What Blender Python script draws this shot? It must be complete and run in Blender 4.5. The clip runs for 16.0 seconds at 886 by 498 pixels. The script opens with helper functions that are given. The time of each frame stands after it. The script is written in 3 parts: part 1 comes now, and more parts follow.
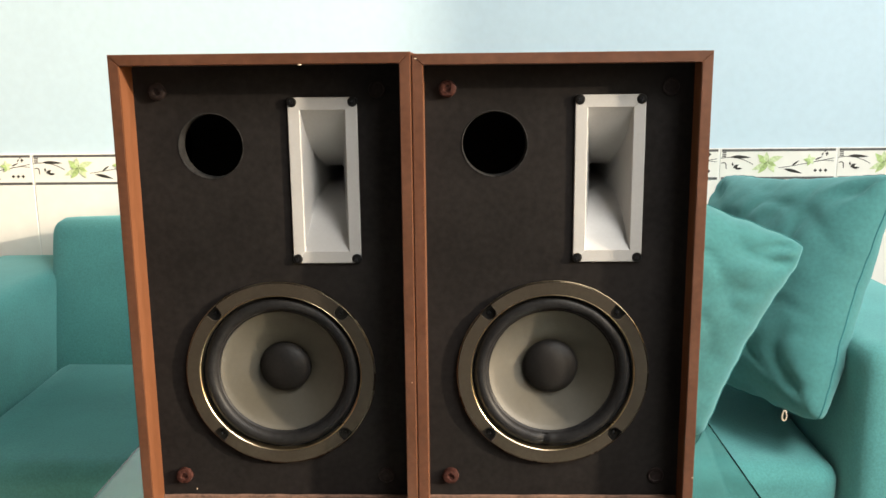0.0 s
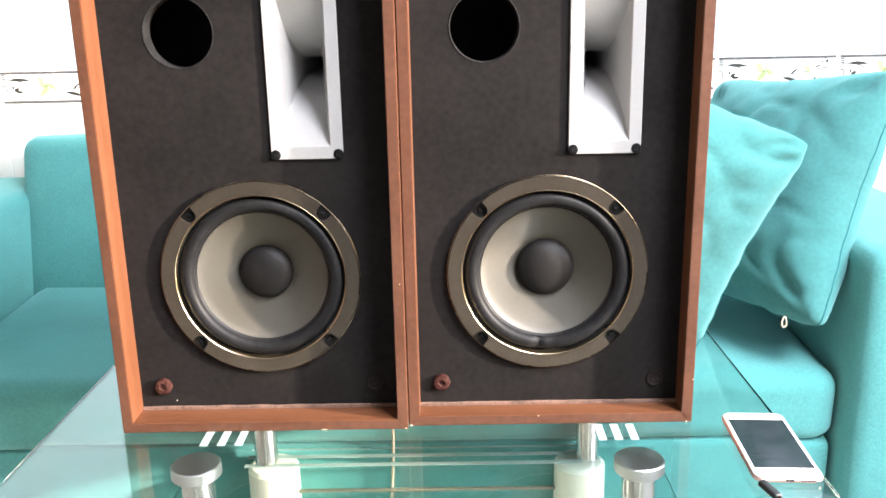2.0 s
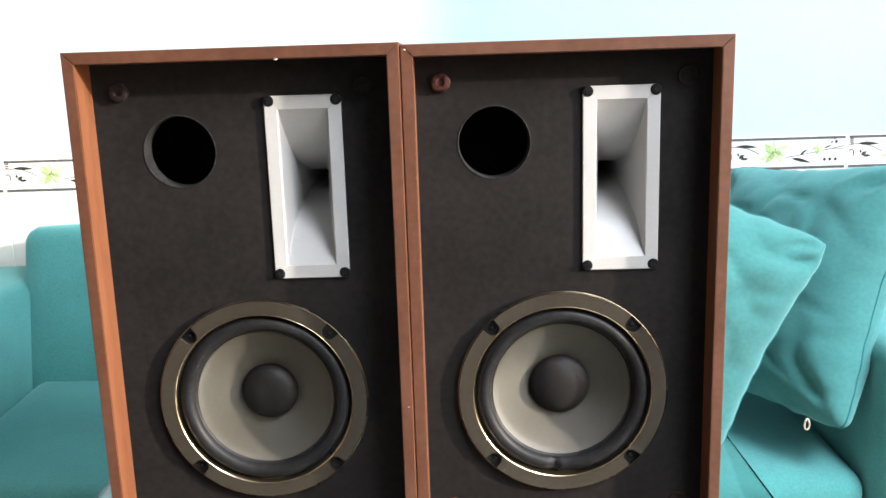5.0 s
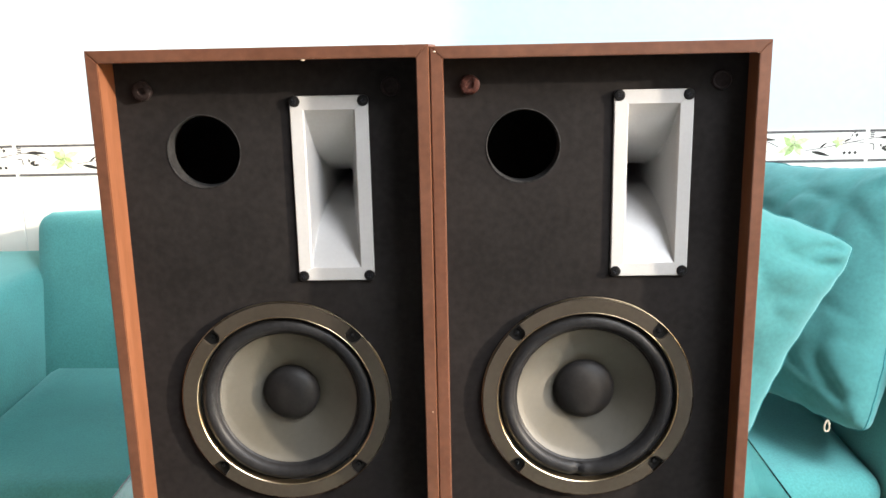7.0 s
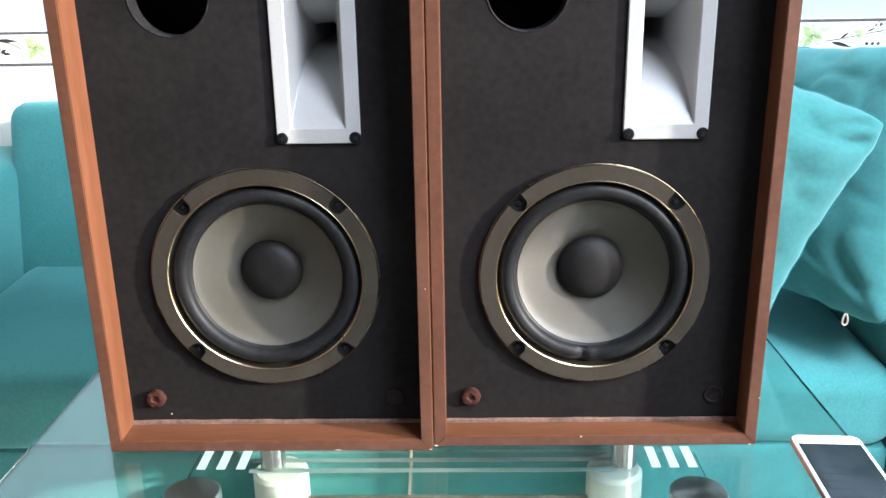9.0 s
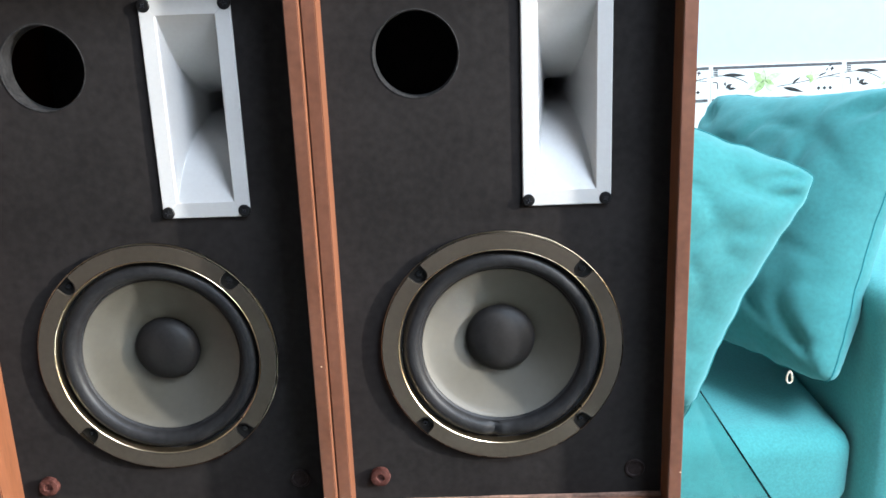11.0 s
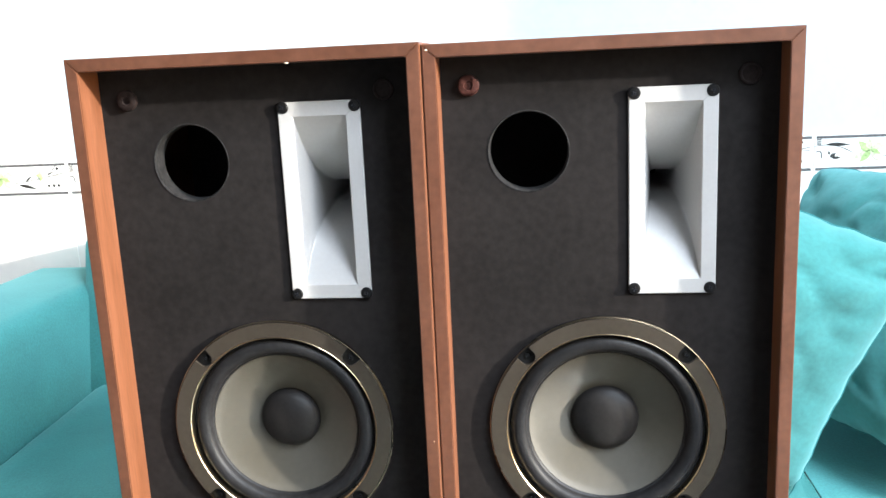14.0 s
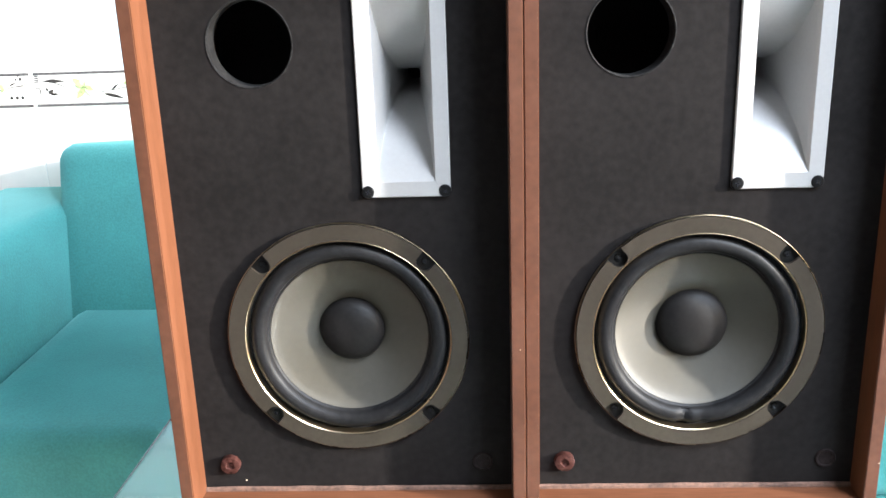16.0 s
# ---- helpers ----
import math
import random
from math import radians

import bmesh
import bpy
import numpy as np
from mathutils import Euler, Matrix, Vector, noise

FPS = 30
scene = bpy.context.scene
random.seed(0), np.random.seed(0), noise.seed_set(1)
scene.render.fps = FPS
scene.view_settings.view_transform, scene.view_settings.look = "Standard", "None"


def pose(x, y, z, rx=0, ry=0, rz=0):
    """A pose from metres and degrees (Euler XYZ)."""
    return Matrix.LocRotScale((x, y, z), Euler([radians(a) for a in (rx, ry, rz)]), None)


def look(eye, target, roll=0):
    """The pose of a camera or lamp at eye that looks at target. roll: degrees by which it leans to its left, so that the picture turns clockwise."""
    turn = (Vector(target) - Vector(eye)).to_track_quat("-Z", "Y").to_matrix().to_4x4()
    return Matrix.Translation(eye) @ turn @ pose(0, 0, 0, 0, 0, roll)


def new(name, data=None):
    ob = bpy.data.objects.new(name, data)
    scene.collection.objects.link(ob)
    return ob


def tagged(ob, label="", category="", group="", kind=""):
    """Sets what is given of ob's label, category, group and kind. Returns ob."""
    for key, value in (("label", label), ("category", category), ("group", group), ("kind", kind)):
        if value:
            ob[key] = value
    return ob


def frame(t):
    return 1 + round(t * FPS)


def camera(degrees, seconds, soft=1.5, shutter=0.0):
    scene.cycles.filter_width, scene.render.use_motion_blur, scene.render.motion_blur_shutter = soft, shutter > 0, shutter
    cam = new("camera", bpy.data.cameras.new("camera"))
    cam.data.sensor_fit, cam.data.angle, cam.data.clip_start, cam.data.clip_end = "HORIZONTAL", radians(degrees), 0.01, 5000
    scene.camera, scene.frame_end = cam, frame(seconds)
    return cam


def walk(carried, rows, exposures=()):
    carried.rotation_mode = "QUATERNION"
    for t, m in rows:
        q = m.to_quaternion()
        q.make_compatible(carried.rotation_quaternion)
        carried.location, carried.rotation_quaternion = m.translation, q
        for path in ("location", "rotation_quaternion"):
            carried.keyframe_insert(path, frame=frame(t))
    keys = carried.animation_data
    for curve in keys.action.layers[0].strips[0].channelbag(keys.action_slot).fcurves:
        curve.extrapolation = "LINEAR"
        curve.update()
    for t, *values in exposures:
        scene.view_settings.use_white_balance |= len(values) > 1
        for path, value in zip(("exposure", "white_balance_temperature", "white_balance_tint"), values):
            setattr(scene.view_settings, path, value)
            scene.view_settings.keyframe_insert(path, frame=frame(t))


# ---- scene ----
cam = camera(54.1, 16.0)
METRES, EYE, TILT, LEAN, TURN = 0.728, 0.9514, 0.0, 0.0, 1.5
ROWS = [
    (0.0, 0.0, 0.0, 0.0, -0.12, -11.16, 0.6),
    (0.5, -0.0114, -0.0024, -0.0173, -0.21, -11.79, 0.16),
    (1.0, -0.0073, 0.0138, -0.0344, -0.49, -13.25, 0.55),
    (1.5, -0.0064, 0.0339, -0.0586, -0.76, -14.86, 0.9),
    (2.0, -0.0005, 0.0599, -0.0762, -1.04, -15.26, 1.18),
    (2.5, -0.0002, 0.0908, -0.1024, -0.81, -14.77, 1.28),
    (3.0, -0.004, 0.1153, -0.1074, -0.58, -14.39, 1.01),
    (3.5, 0.002, 0.1298, -0.1001, -0.81, -13.69, 0.77),
    (4.0, 0.0107, 0.1232, -0.0721, -1.09, -12.76, 1.1),
    (4.5, 0.0152, 0.1098, -0.0415, -0.88, -11.97, 1.69),
    (4.7, 0.0053, 0.1143, -0.0201, -0.87, -11.65, 1.79),
    (6.8, -0.0267, 0.1468, 0.0351, -0.76, -12.67, 1.36),
    (7.0, -0.0347, 0.1458, 0.0328, -0.5, -13.13, 1.17),
    (7.5, -0.0408, 0.1673, 0.0012, 0.12, -15.31, 0.98),
    (8.0, -0.0413, 0.1918, -0.0336, 0.05, -18.26, 0.87),
    (8.2, -0.0397, 0.1968, -0.0453, 0.01, -18.39, 0.84),
    (10.3, 0.0389, 0.2936, -0.0788, -1.84, -16.46, 1.55),
    (10.5, 0.0593, 0.2935, -0.0734, -1.78, -16.2, 1.83),
    (11.0, 0.0923, 0.2902, -0.0522, -1.04, -15.27, 2.2),
    (11.5, 0.1132, 0.283, -0.0297, 0.07, -13.91, 2.32),
    (12.0, 0.1277, 0.266, -0.0049, 2.19, -12.43, 2.62),
    (12.5, 0.1297, 0.2505, 0.0073, 4.23, -11.42, 2.73),
    (13.0, 0.1194, 0.2431, 0.0115, 5.03, -11.1, 2.71),
    (13.5, 0.1004, 0.2404, 0.0108, 5.25, -11.33, 2.66),
    (14.0, 0.0712, 0.2387, 0.0096, 5.0, -11.98, 2.66),
    (14.5, 0.0364, 0.2429, 0.0051, 4.12, -13.18, 3.03),
    (15.0, -0.0027, 0.244, -0.0045, 2.02, -14.3, 3.5),
    (15.5, -0.0593, 0.2522, -0.0257, 0.55, -15.36, 3.0),
    (16.0, -0.1138, 0.3082, -0.0485, 0.69, -16.47, 1.9),
]
BASE = 1.58
EXPOSURES = [(0.0, -0.45, 7300, 11), (0.5, -0.42, 7300, 11), (1.0, -0.42, 7200, 12), (1.5, 0.51, 6700, 15), (2.0, 0.70, 6400, 16), (2.5, 0.35, 6250, 14), (3.0, 0.2, 6050, 14), (3.5, 0.03, 5850, 14), (4.0, 0.0, 5850, 13), (4.5, 0.03, 6050, 12), (7.0, 0.17, 6500, 12), (8.0, 0.13, 6100, 12),
             (10.5, 0.2, 5600, 9), (12.0, 0.07, 6000, 8), (12.5, -0.14, 6500, 9), (13.0, 0.22, 6450, 10), (13.5, 0.33, 5800, 8), (14.5, 0.46, 6000, 10), (15.5, 0.51, 5800, 10), (16.0, 0.46, 5800, 10)]
walk(cam, [(t, pose(0, 0, EYE, TILT, LEAN, TURN) @ pose(METRES * x, METRES * y, METRES * z, 90 + pitch, roll, yaw)) for t, x, y, z, yaw, pitch, roll in ROWS], [(t, BASE + stops, kelvin, tint) for t, stops, kelvin, tint in EXPOSURES])

# ---- light ----
world = bpy.data.worlds.new("sky")
scene.world = world
world.use_nodes = True
wn = world.node_tree
sky = wn.nodes.new("ShaderNodeTexSky")
sky.sky_type, sky.sun_disc = "NISHITA", False
sky.sun_elevation, sky.sun_rotation = radians(14.6), radians(107)
wn.links.new(sky.outputs[0], wn.nodes["Background"].inputs[0])
wn.nodes["Background"].inputs[1].default_value = 0.1


def area_light(name, m, w, h, power, colour):
    data = bpy.data.lights.new(name, "AREA")
    data.shape, data.size, data.size_y, data.energy, data.color = "RECTANGLE", w, h, power, colour
    ob = new(name, data)
    ob.matrix_world = m
    return ob


# low sun through the wide east opening and a narrow added gap, the sky's light in the opening, and unseen fills added
# at that gap, overhead and at two smaller holes in the west wall
SUN_WAY = Vector((-3.3, 1.0, -0.90))
sun_data = bpy.data.lights.new("sun", "SUN")
sun_data.energy, sun_data.angle, sun_data.color = 4.2, radians(1.6), (1.0, 0.90, 0.76)
sun = new("sun", sun_data)
sun.matrix_world = look((6.6, -1.1, 2.75), Vector((6.6, -1.1, 2.75)) + SUN_WAY)
area_light("east_opening_daylight", look((2.10, -0.25, 1.98), (0.0, 0.25, 1.10)), 1.6, 1.30, 32, (0.86, 0.94, 1.0))
# Two weak fills added at openings in the unseen west wall
area_light("west_fill", look((-1.49, 1.40, 1.60), (-0.7, 1.55, 0.8)), 0.6, 0.9, 0.25, (0.98, 0.96, 1.0))
area_light("high_west_fill", look((-1.46, -0.50, 2.50), (0.0, 0.95, 0.80)), 0.78, 0.56, 0.6, (0.90, 0.95, 1.0))
# Fill added above an unseen ceiling hole to brighten upward faces
area_light("overhead_fill", look((1.38, -0.50, 2.95), (1.30, -0.40, 1.0)), 0.9, 0.9, 60, (0.90, 0.95, 1.0))
# Fill added at an unseen east gap to light the pillows from the right
area_light("pillow_side_fill", look((2.12, 1.115, 1.83), (0.45, 1.30, 0.62)), 0.30, 0.80, 3, (0.92, 0.96, 1.0))


# ---- materials ----
def material(name, colour, rough=0.6, metal=0.0, vary=0.12, scale=8.0, fine=120.0, bump=0.1, depth=0.0006, stretch=(1, 1, 1), coat=0.0, spec=0.5, sheen=0.0, tint=None):
    """A surface with slow stains and fine grain in colour, roughness and relief."""
    mat = bpy.data.materials.new(name)
    mat.use_nodes = True
    nt = mat.node_tree
    b = nt.nodes["Principled BSDF"]
    co = nt.nodes.new("ShaderNodeTexCoord")
    mp = nt.nodes.new("ShaderNodeMapping")
    mp.inputs["Scale"].default_value = stretch
    nt.links.new(co.outputs["Object"], mp.inputs[0])
    n1, n2 = nt.nodes.new("ShaderNodeTexNoise"), nt.nodes.new("ShaderNodeTexNoise")
    n1.inputs["Scale"].default_value, n1.inputs["Detail"].default_value = scale, 4
    n2.inputs["Scale"].default_value, n2.inputs["Detail"].default_value = fine, 3
    for n in (n1, n2):
        nt.links.new(mp.outputs[0], n.inputs["Vector"])
    add = nt.nodes.new("ShaderNodeMath")
    add.operation = "MULTIPLY_ADD"
    add.inputs[1].default_value = 0.5
    half = nt.nodes.new("ShaderNodeMath")
    half.operation = "MULTIPLY"
    half.inputs[1].default_value = 0.5
    nt.links.new(n2.outputs[0], half.inputs[0])
    nt.links.new(n1.outputs[0], add.inputs[0])
    nt.links.new(half.outputs[0], add.inputs[2])
    ramp = nt.nodes.new("ShaderNodeValToRGB")
    tint = tint or tuple(min(1.0, c * (1 + vary) + 0.02 * vary) for c in colour)
    ramp.color_ramp.elements[0].position, ramp.color_ramp.elements[1].position = 0.36, 0.64
    ramp.color_ramp.elements[0].color = (*[c * (1 - vary) for c in colour], 1)
    ramp.color_ramp.elements[1].color = (*tint, 1)
    nt.links.new(add.outputs[0], ramp.inputs[0])
    nt.links.new(ramp.outputs[0], b.inputs["Base Color"])
    rr = nt.nodes.new("ShaderNodeMapRange")
    rr.inputs["To Min"].default_value, rr.inputs["To Max"].default_value = max(0.02, rough - 0.08), min(1.0, rough + 0.08)
    nt.links.new(n1.outputs[0], rr.inputs[0])
    nt.links.new(rr.outputs[0], b.inputs["Roughness"])
    b.inputs["Metallic"].default_value, b.inputs["Coat Weight"].default_value = metal, coat
    b.inputs["Specular IOR Level"].default_value, b.inputs["Sheen Weight"].default_value = spec, sheen
    if bump:
        bp = nt.nodes.new("ShaderNodeBump")
        bp.inputs["Strength"].default_value, bp.inputs["Distance"].default_value = bump, depth
        nt.links.new(n2.outputs[0], bp.inputs["Height"])
        nt.links.new(bp.outputs[0], b.inputs["Normal"])
    return mat


def glass_material(name, colour):
    mat = bpy.data.materials.new(name)
    mat.use_nodes = True
    b = mat.node_tree.nodes["Principled BSDF"]
    b.inputs["Base Color"].default_value = (*colour, 1)
    b.inputs["Transmission Weight"].default_value, b.inputs["Roughness"].default_value, b.inputs["IOR"].default_value = 1.0, 0.0, 1.5
    return mat


WOOD = (0.104, 0.0365, 0.0145)
M_WOOD_V = material("brown_veneer_upright", WOOD, 0.42, vary=0.2, scale=9, fine=90, bump=0.15, depth=0.0003, stretch=(6, 6, 0.5))
M_FRONT = material("dark_front_edge", (0.072, 0.0255, 0.0115), 0.42, vary=0.2, scale=14, fine=120, bump=0.1, depth=0.0002)
M_WOOD_H = material("brown_veneer_level", WOOD, 0.42, vary=0.2, scale=9, fine=90, bump=0.15, depth=0.0003, stretch=(0.5, 6, 6))
M_BAFFLE = material("black_baffle_paint", (0.0098, 0.0085, 0.0081), 0.75, vary=0.2, tint=(0.0146, 0.0126, 0.0119), scale=9, fine=150, bump=0.03, depth=0.0002, spec=0.06)
# Near-black board: the shade inside the cabinet is put into its colour
M_RAW_SHADED = material("raw_board_in_shade", (0.010, 0.0075, 0.007), 0.85, vary=0.3, scale=30, fine=200, bump=0.3)
M_HORN = material("satin_grey_horn", (0.32, 0.312, 0.302), 0.34, vary=0.03, scale=12, fine=300, bump=0.02, depth=0.0002)
M_SCREW = material("black_screw", (0.0034, 0.0032, 0.0032), 0.35, spec=0.16, metal=0.0, vary=0.2, fine=300)
M_PIT = material("black_pit", (0.0025, 0.0023, 0.002), 0.7, vary=0.2, fine=300, spec=0.12)
M_OUTER = material("dim_plated_rim", (0.16, 0.125, 0.08), 0.28, metal=1.0, vary=0.2, scale=20)
M_DUST = material("pale_dust", (0.100, 0.052, 0.034), 0.85, vary=0.4, scale=60, fine=300)
M_GASKET = material("gunmetal_gasket", (0.062, 0.050, 0.037), 0.32, metal=0.6, vary=0.08, scale=14, fine=240, bump=0.0)
M_BRASS = material("yellow_plated_rim", (0.46, 0.36, 0.23), 0.3, metal=1.0, vary=0.15, scale=20)
M_RUBBER = material("black_rubber", (0.0090, 0.0087, 0.0090), 0.45, vary=0.2, scale=15, fine=200, bump=0.05, spec=0.12)
M_CONE = material("grey_poly_cone", (0.041, 0.036, 0.0255), 0.45, spec=0.55, metal=0.1, vary=0.07, scale=9, fine=180, bump=0.05, depth=0.0002)
M_CAP = material("black_dust_cap", (0.0080, 0.0068, 0.0062), 0.55, vary=0.15, scale=15, fine=260, bump=0.06, depth=0.0002, spec=0.18)
M_PEG = material("red_brown_peg", (0.029, 0.0068, 0.0038), 0.5, spec=0.12, vary=0.6, scale=60, fine=300)
# Same peg colour darkened: stands in for the cabinet's shade on some sockets
M_PEG_SHADED = material("shaded_peg", (0.0080, 0.0040, 0.0034), 0.65, vary=0.4, scale=60, fine=300, spec=0.12)
M_TEAL = material("teal_velour", (0.051, 0.242, 0.231), 0.85, vary=0.18, scale=9, fine=300, bump=0.35, depth=0.0008, sheen=0.45)
M_PILE = material("teal_cushion_pile", (0.036, 0.172, 0.165), 0.9, vary=0.13, scale=6, fine=150, bump=0.2, depth=0.0008, sheen=0.3)
for fabric in (M_TEAL, M_PILE):
    fabric.node_tree.nodes["Principled BSDF"].inputs["Sheen Tint"].default_value = (0.45, 0.88, 0.87, 1)
    fabric.node_tree.nodes["Principled BSDF"].inputs["Sheen Roughness"].default_value = 0.6
M_SEAM = material("teal_seam", (0.02, 0.16, 0.165), 0.9, vary=0.2, fine=400)
M_WALL = material("pale_blue_plaster", (0.49, 0.62, 0.69), 0.7, vary=0.03, scale=2.5, fine=60, bump=0.12, depth=0.0008)
# Unseen walls and ceiling, kept grey to hold down bounced light
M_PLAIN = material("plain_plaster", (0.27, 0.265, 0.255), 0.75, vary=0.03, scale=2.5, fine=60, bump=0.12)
# Unseen west wall: dark colour added to cut bounce on the left loudspeaker
M_DIM = material("dim_unseen_wall", (0.085, 0.078, 0.07), 0.7, vary=0.06, scale=2.5, fine=60, bump=0.12)
M_TILE = material("cream_glazed_tile", (0.80, 0.76, 0.70), 0.16, vary=0.03, scale=5, fine=40, bump=0.03)
M_BORDER = material("white_border_tile", (0.80, 0.77, 0.70), 0.18, vary=0.03, scale=8, fine=50, bump=0.03)
M_GROUT = material("white_grout", (0.72, 0.71, 0.68), 0.85, vary=0.08, fine=200)
M_LINE = material("grey_print", (0.09, 0.085, 0.085), 0.35, vary=0.5, scale=140, fine=300, bump=0)
M_INK = material("black_print", (0.03, 0.028, 0.026), 0.3, vary=0.3, scale=60, bump=0)
M_LEAF_PALE = material("pale_green_print", (0.55, 0.63, 0.36), 0.3, vary=0.25, scale=70, fine=200, bump=0)
M_CHIP = material("bare_chipped_board", (0.46, 0.36, 0.26), 0.8, vary=0.25, scale=90)
M_LEAF = material("green_print", (0.38, 0.50, 0.20), 0.3, vary=0.28, scale=70, fine=200, bump=0)
M_FLOOR = material("pale_floor_tile", (0.22, 0.21, 0.195), 0.25, vary=0.06, scale=3, fine=60, bump=0.03)
M_CHROME = material("polished_steel", (0.72, 0.71, 0.69), 0.16, metal=1.0, vary=0.05, scale=10, fine=200, bump=0.02)
M_BRUSHED = material("turned_steel", (0.66, 0.66, 0.65), 0.30, metal=1.0, vary=0.05, scale=10, fine=200, bump=0)
turned = M_BRUSHED.node_tree.nodes.new("ShaderNodeTangent")
turned.direction_type, turned.axis = "RADIAL", "Z"
M_BRUSHED.node_tree.nodes["Principled BSDF"].inputs["Anisotropic"].default_value = 0.9
M_BRUSHED.node_tree.links.new(turned.outputs[0], M_BRUSHED.node_tree.nodes["Principled BSDF"].inputs["Tangent"])
spun = M_CONE.node_tree.nodes.new("ShaderNodeTangent")
spun.direction_type, spun.axis = "RADIAL", "Y"
M_CONE.node_tree.nodes["Principled BSDF"].inputs["Anisotropic"].default_value = 0.6
M_CONE.node_tree.links.new(spun.outputs[0], M_CONE.node_tree.nodes["Principled BSDF"].inputs["Tangent"])
M_DARKMETAL = material("dark_plated_frame", (0.005, 0.0045, 0.004), 0.55, metal=0.0, spec=0.2, vary=0.2, scale=20)
M_EDGE = material("worn_black_edge", (0.0055, 0.005, 0.0047), 0.8, spec=0.12, vary=0.5, scale=60, fine=300)
M_CREAM = material("cream_plastic", (0.80, 0.79, 0.68), 0.4, vary=0.05, scale=10)
M_FROST = material("frosted_print", (0.30, 0.40, 0.37), 0.55, vary=0.05, scale=20)
M_GLASS = glass_material("clear_green_glass", (0.84, 0.90, 0.88))
M_PHONE = material("white_phone_face", (0.80, 0.79, 0.78), 0.2, vary=0.02, scale=20, bump=0)
M_ROSE = material("rose_metal", (0.72, 0.44, 0.38), 0.32, metal=0.8, vary=0.05, scale=30)
M_SCREEN = material("dark_screen", (0.012, 0.013, 0.016), 0.12, vary=0.2, scale=30, fine=60, bump=0)
M_BAR = material("screen_bars", (0.008, 0.008, 0.010), 0.12, vary=0.2, bump=0)
M_CABLE = material("black_cable", (0.015, 0.015, 0.015), 0.5, vary=0.2)
M_BARE = material("dull_beige_bar", (0.20, 0.165, 0.12), 0.5, vary=0.15)
M_WIRE = material("beige_wire", (0.55, 0.47, 0.36), 0.5, vary=0.1)


# ---- building helpers ----
def part(name, bm, mat, parent=None, label="", smooth=True, m=None, kind=""):
    """Links a bmesh as one mesh object, under a thing or a part where one is given."""
    bmesh.ops.recalc_face_normals(bm, faces=bm.faces)
    data = bpy.data.meshes.new(name)
    bm.to_mesh(data)
    bm.free()
    for one in mat if isinstance(mat, (list, tuple)) else [mat]:
        data.materials.append(one)
    for p in data.polygons:
        p.use_smooth = smooth
    if smooth:
        data.set_sharp_from_angle(angle=radians(38))
    ob = new(name, data)
    ob.parent = parent
    if m is not None:
        ob.matrix_local = m
    return tagged(ob, label, kind=kind)


def thing(name, m, label, category, group=""):
    ob = new(name)
    ob.empty_display_size = 0.05
    ob.matrix_world = m
    return tagged(ob, label, category, group)


def box(bm, x0, x1, y0, y1, z0, z1, bevel=0.0, segs=2):
    made = bmesh.ops.create_cube(bm, size=1, matrix=Matrix.Translation(((x0 + x1) / 2, (y0 + y1) / 2, (z0 + z1) / 2)) @ Matrix.Diagonal((x1 - x0, y1 - y0, z1 - z0, 1)))
    if bevel:
        edges = list({e for v in made["verts"] for e in v.link_edges})
        bmesh.ops.bevel(bm, geom=edges, offset=bevel, segments=segs, affect="EDGES", profile=0.5)
    return bm


def lathe(profile, n=64, closed=False):
    """A turned body about the local y axis from (radius, y) pairs; y grows away from the viewer."""
    bm = bmesh.new()
    rings = []
    for r, y in profile:
        if r < 1e-6:
            rings.append([bm.verts.new((0, y, 0))])
        else:
            rings.append([bm.verts.new((r * math.cos(2 * math.pi * i / n), y, r * math.sin(2 * math.pi * i / n))) for i in range(n)])
    pairs = list(zip(rings, rings[1:])) + ([(rings[-1], rings[0])] if closed else [])
    for a, b in pairs:
        for i in range(n):
            j = (i + 1) % n
            if len(a) == 1 and len(b) > 1:
                bm.faces.new((a[0], b[i], b[j]))
            elif len(b) == 1 and len(a) > 1:
                bm.faces.new((a[i], b[0], a[j]))
            elif len(a) > 1:
                bm.faces.new((a[i], b[i], b[j], a[j]))
    return bm


def upright(profile, n=40):
    """A turned body about z from (radius, z) pairs."""
    bm = lathe(profile, n)
    bmesh.ops.rotate(bm, verts=bm.verts, cent=(0, 0, 0), matrix=Matrix.Rotation(radians(90), 3, "X"))
    return bm


def tube(points, radius, n=10):
    """A round bar along a line of points."""
    bm = bmesh.new()
    pts = [Vector(p) for p in points]
    rings = []
    for i, p in enumerate(pts):
        d = (pts[min(i + 1, len(pts) - 1)] - pts[max(i - 1, 0)]).normalized()
        a = d.orthogonal().normalized() if i == 0 else (a - d * a.dot(d)).normalized()
        b = d.cross(a)
        rings.append([bm.verts.new(p + radius * (math.cos(2 * math.pi * k / n) * a + math.sin(2 * math.pi * k / n) * b)) for k in range(n)])
    for r, s in zip(rings, rings[1:]):
        for k in range(n):
            bm.faces.new((r[k], r[(k + 1) % n], s[(k + 1) % n], s[k]))
    bm.faces.new(rings[0][::-1])
    bm.faces.new(rings[-1])
    return bm


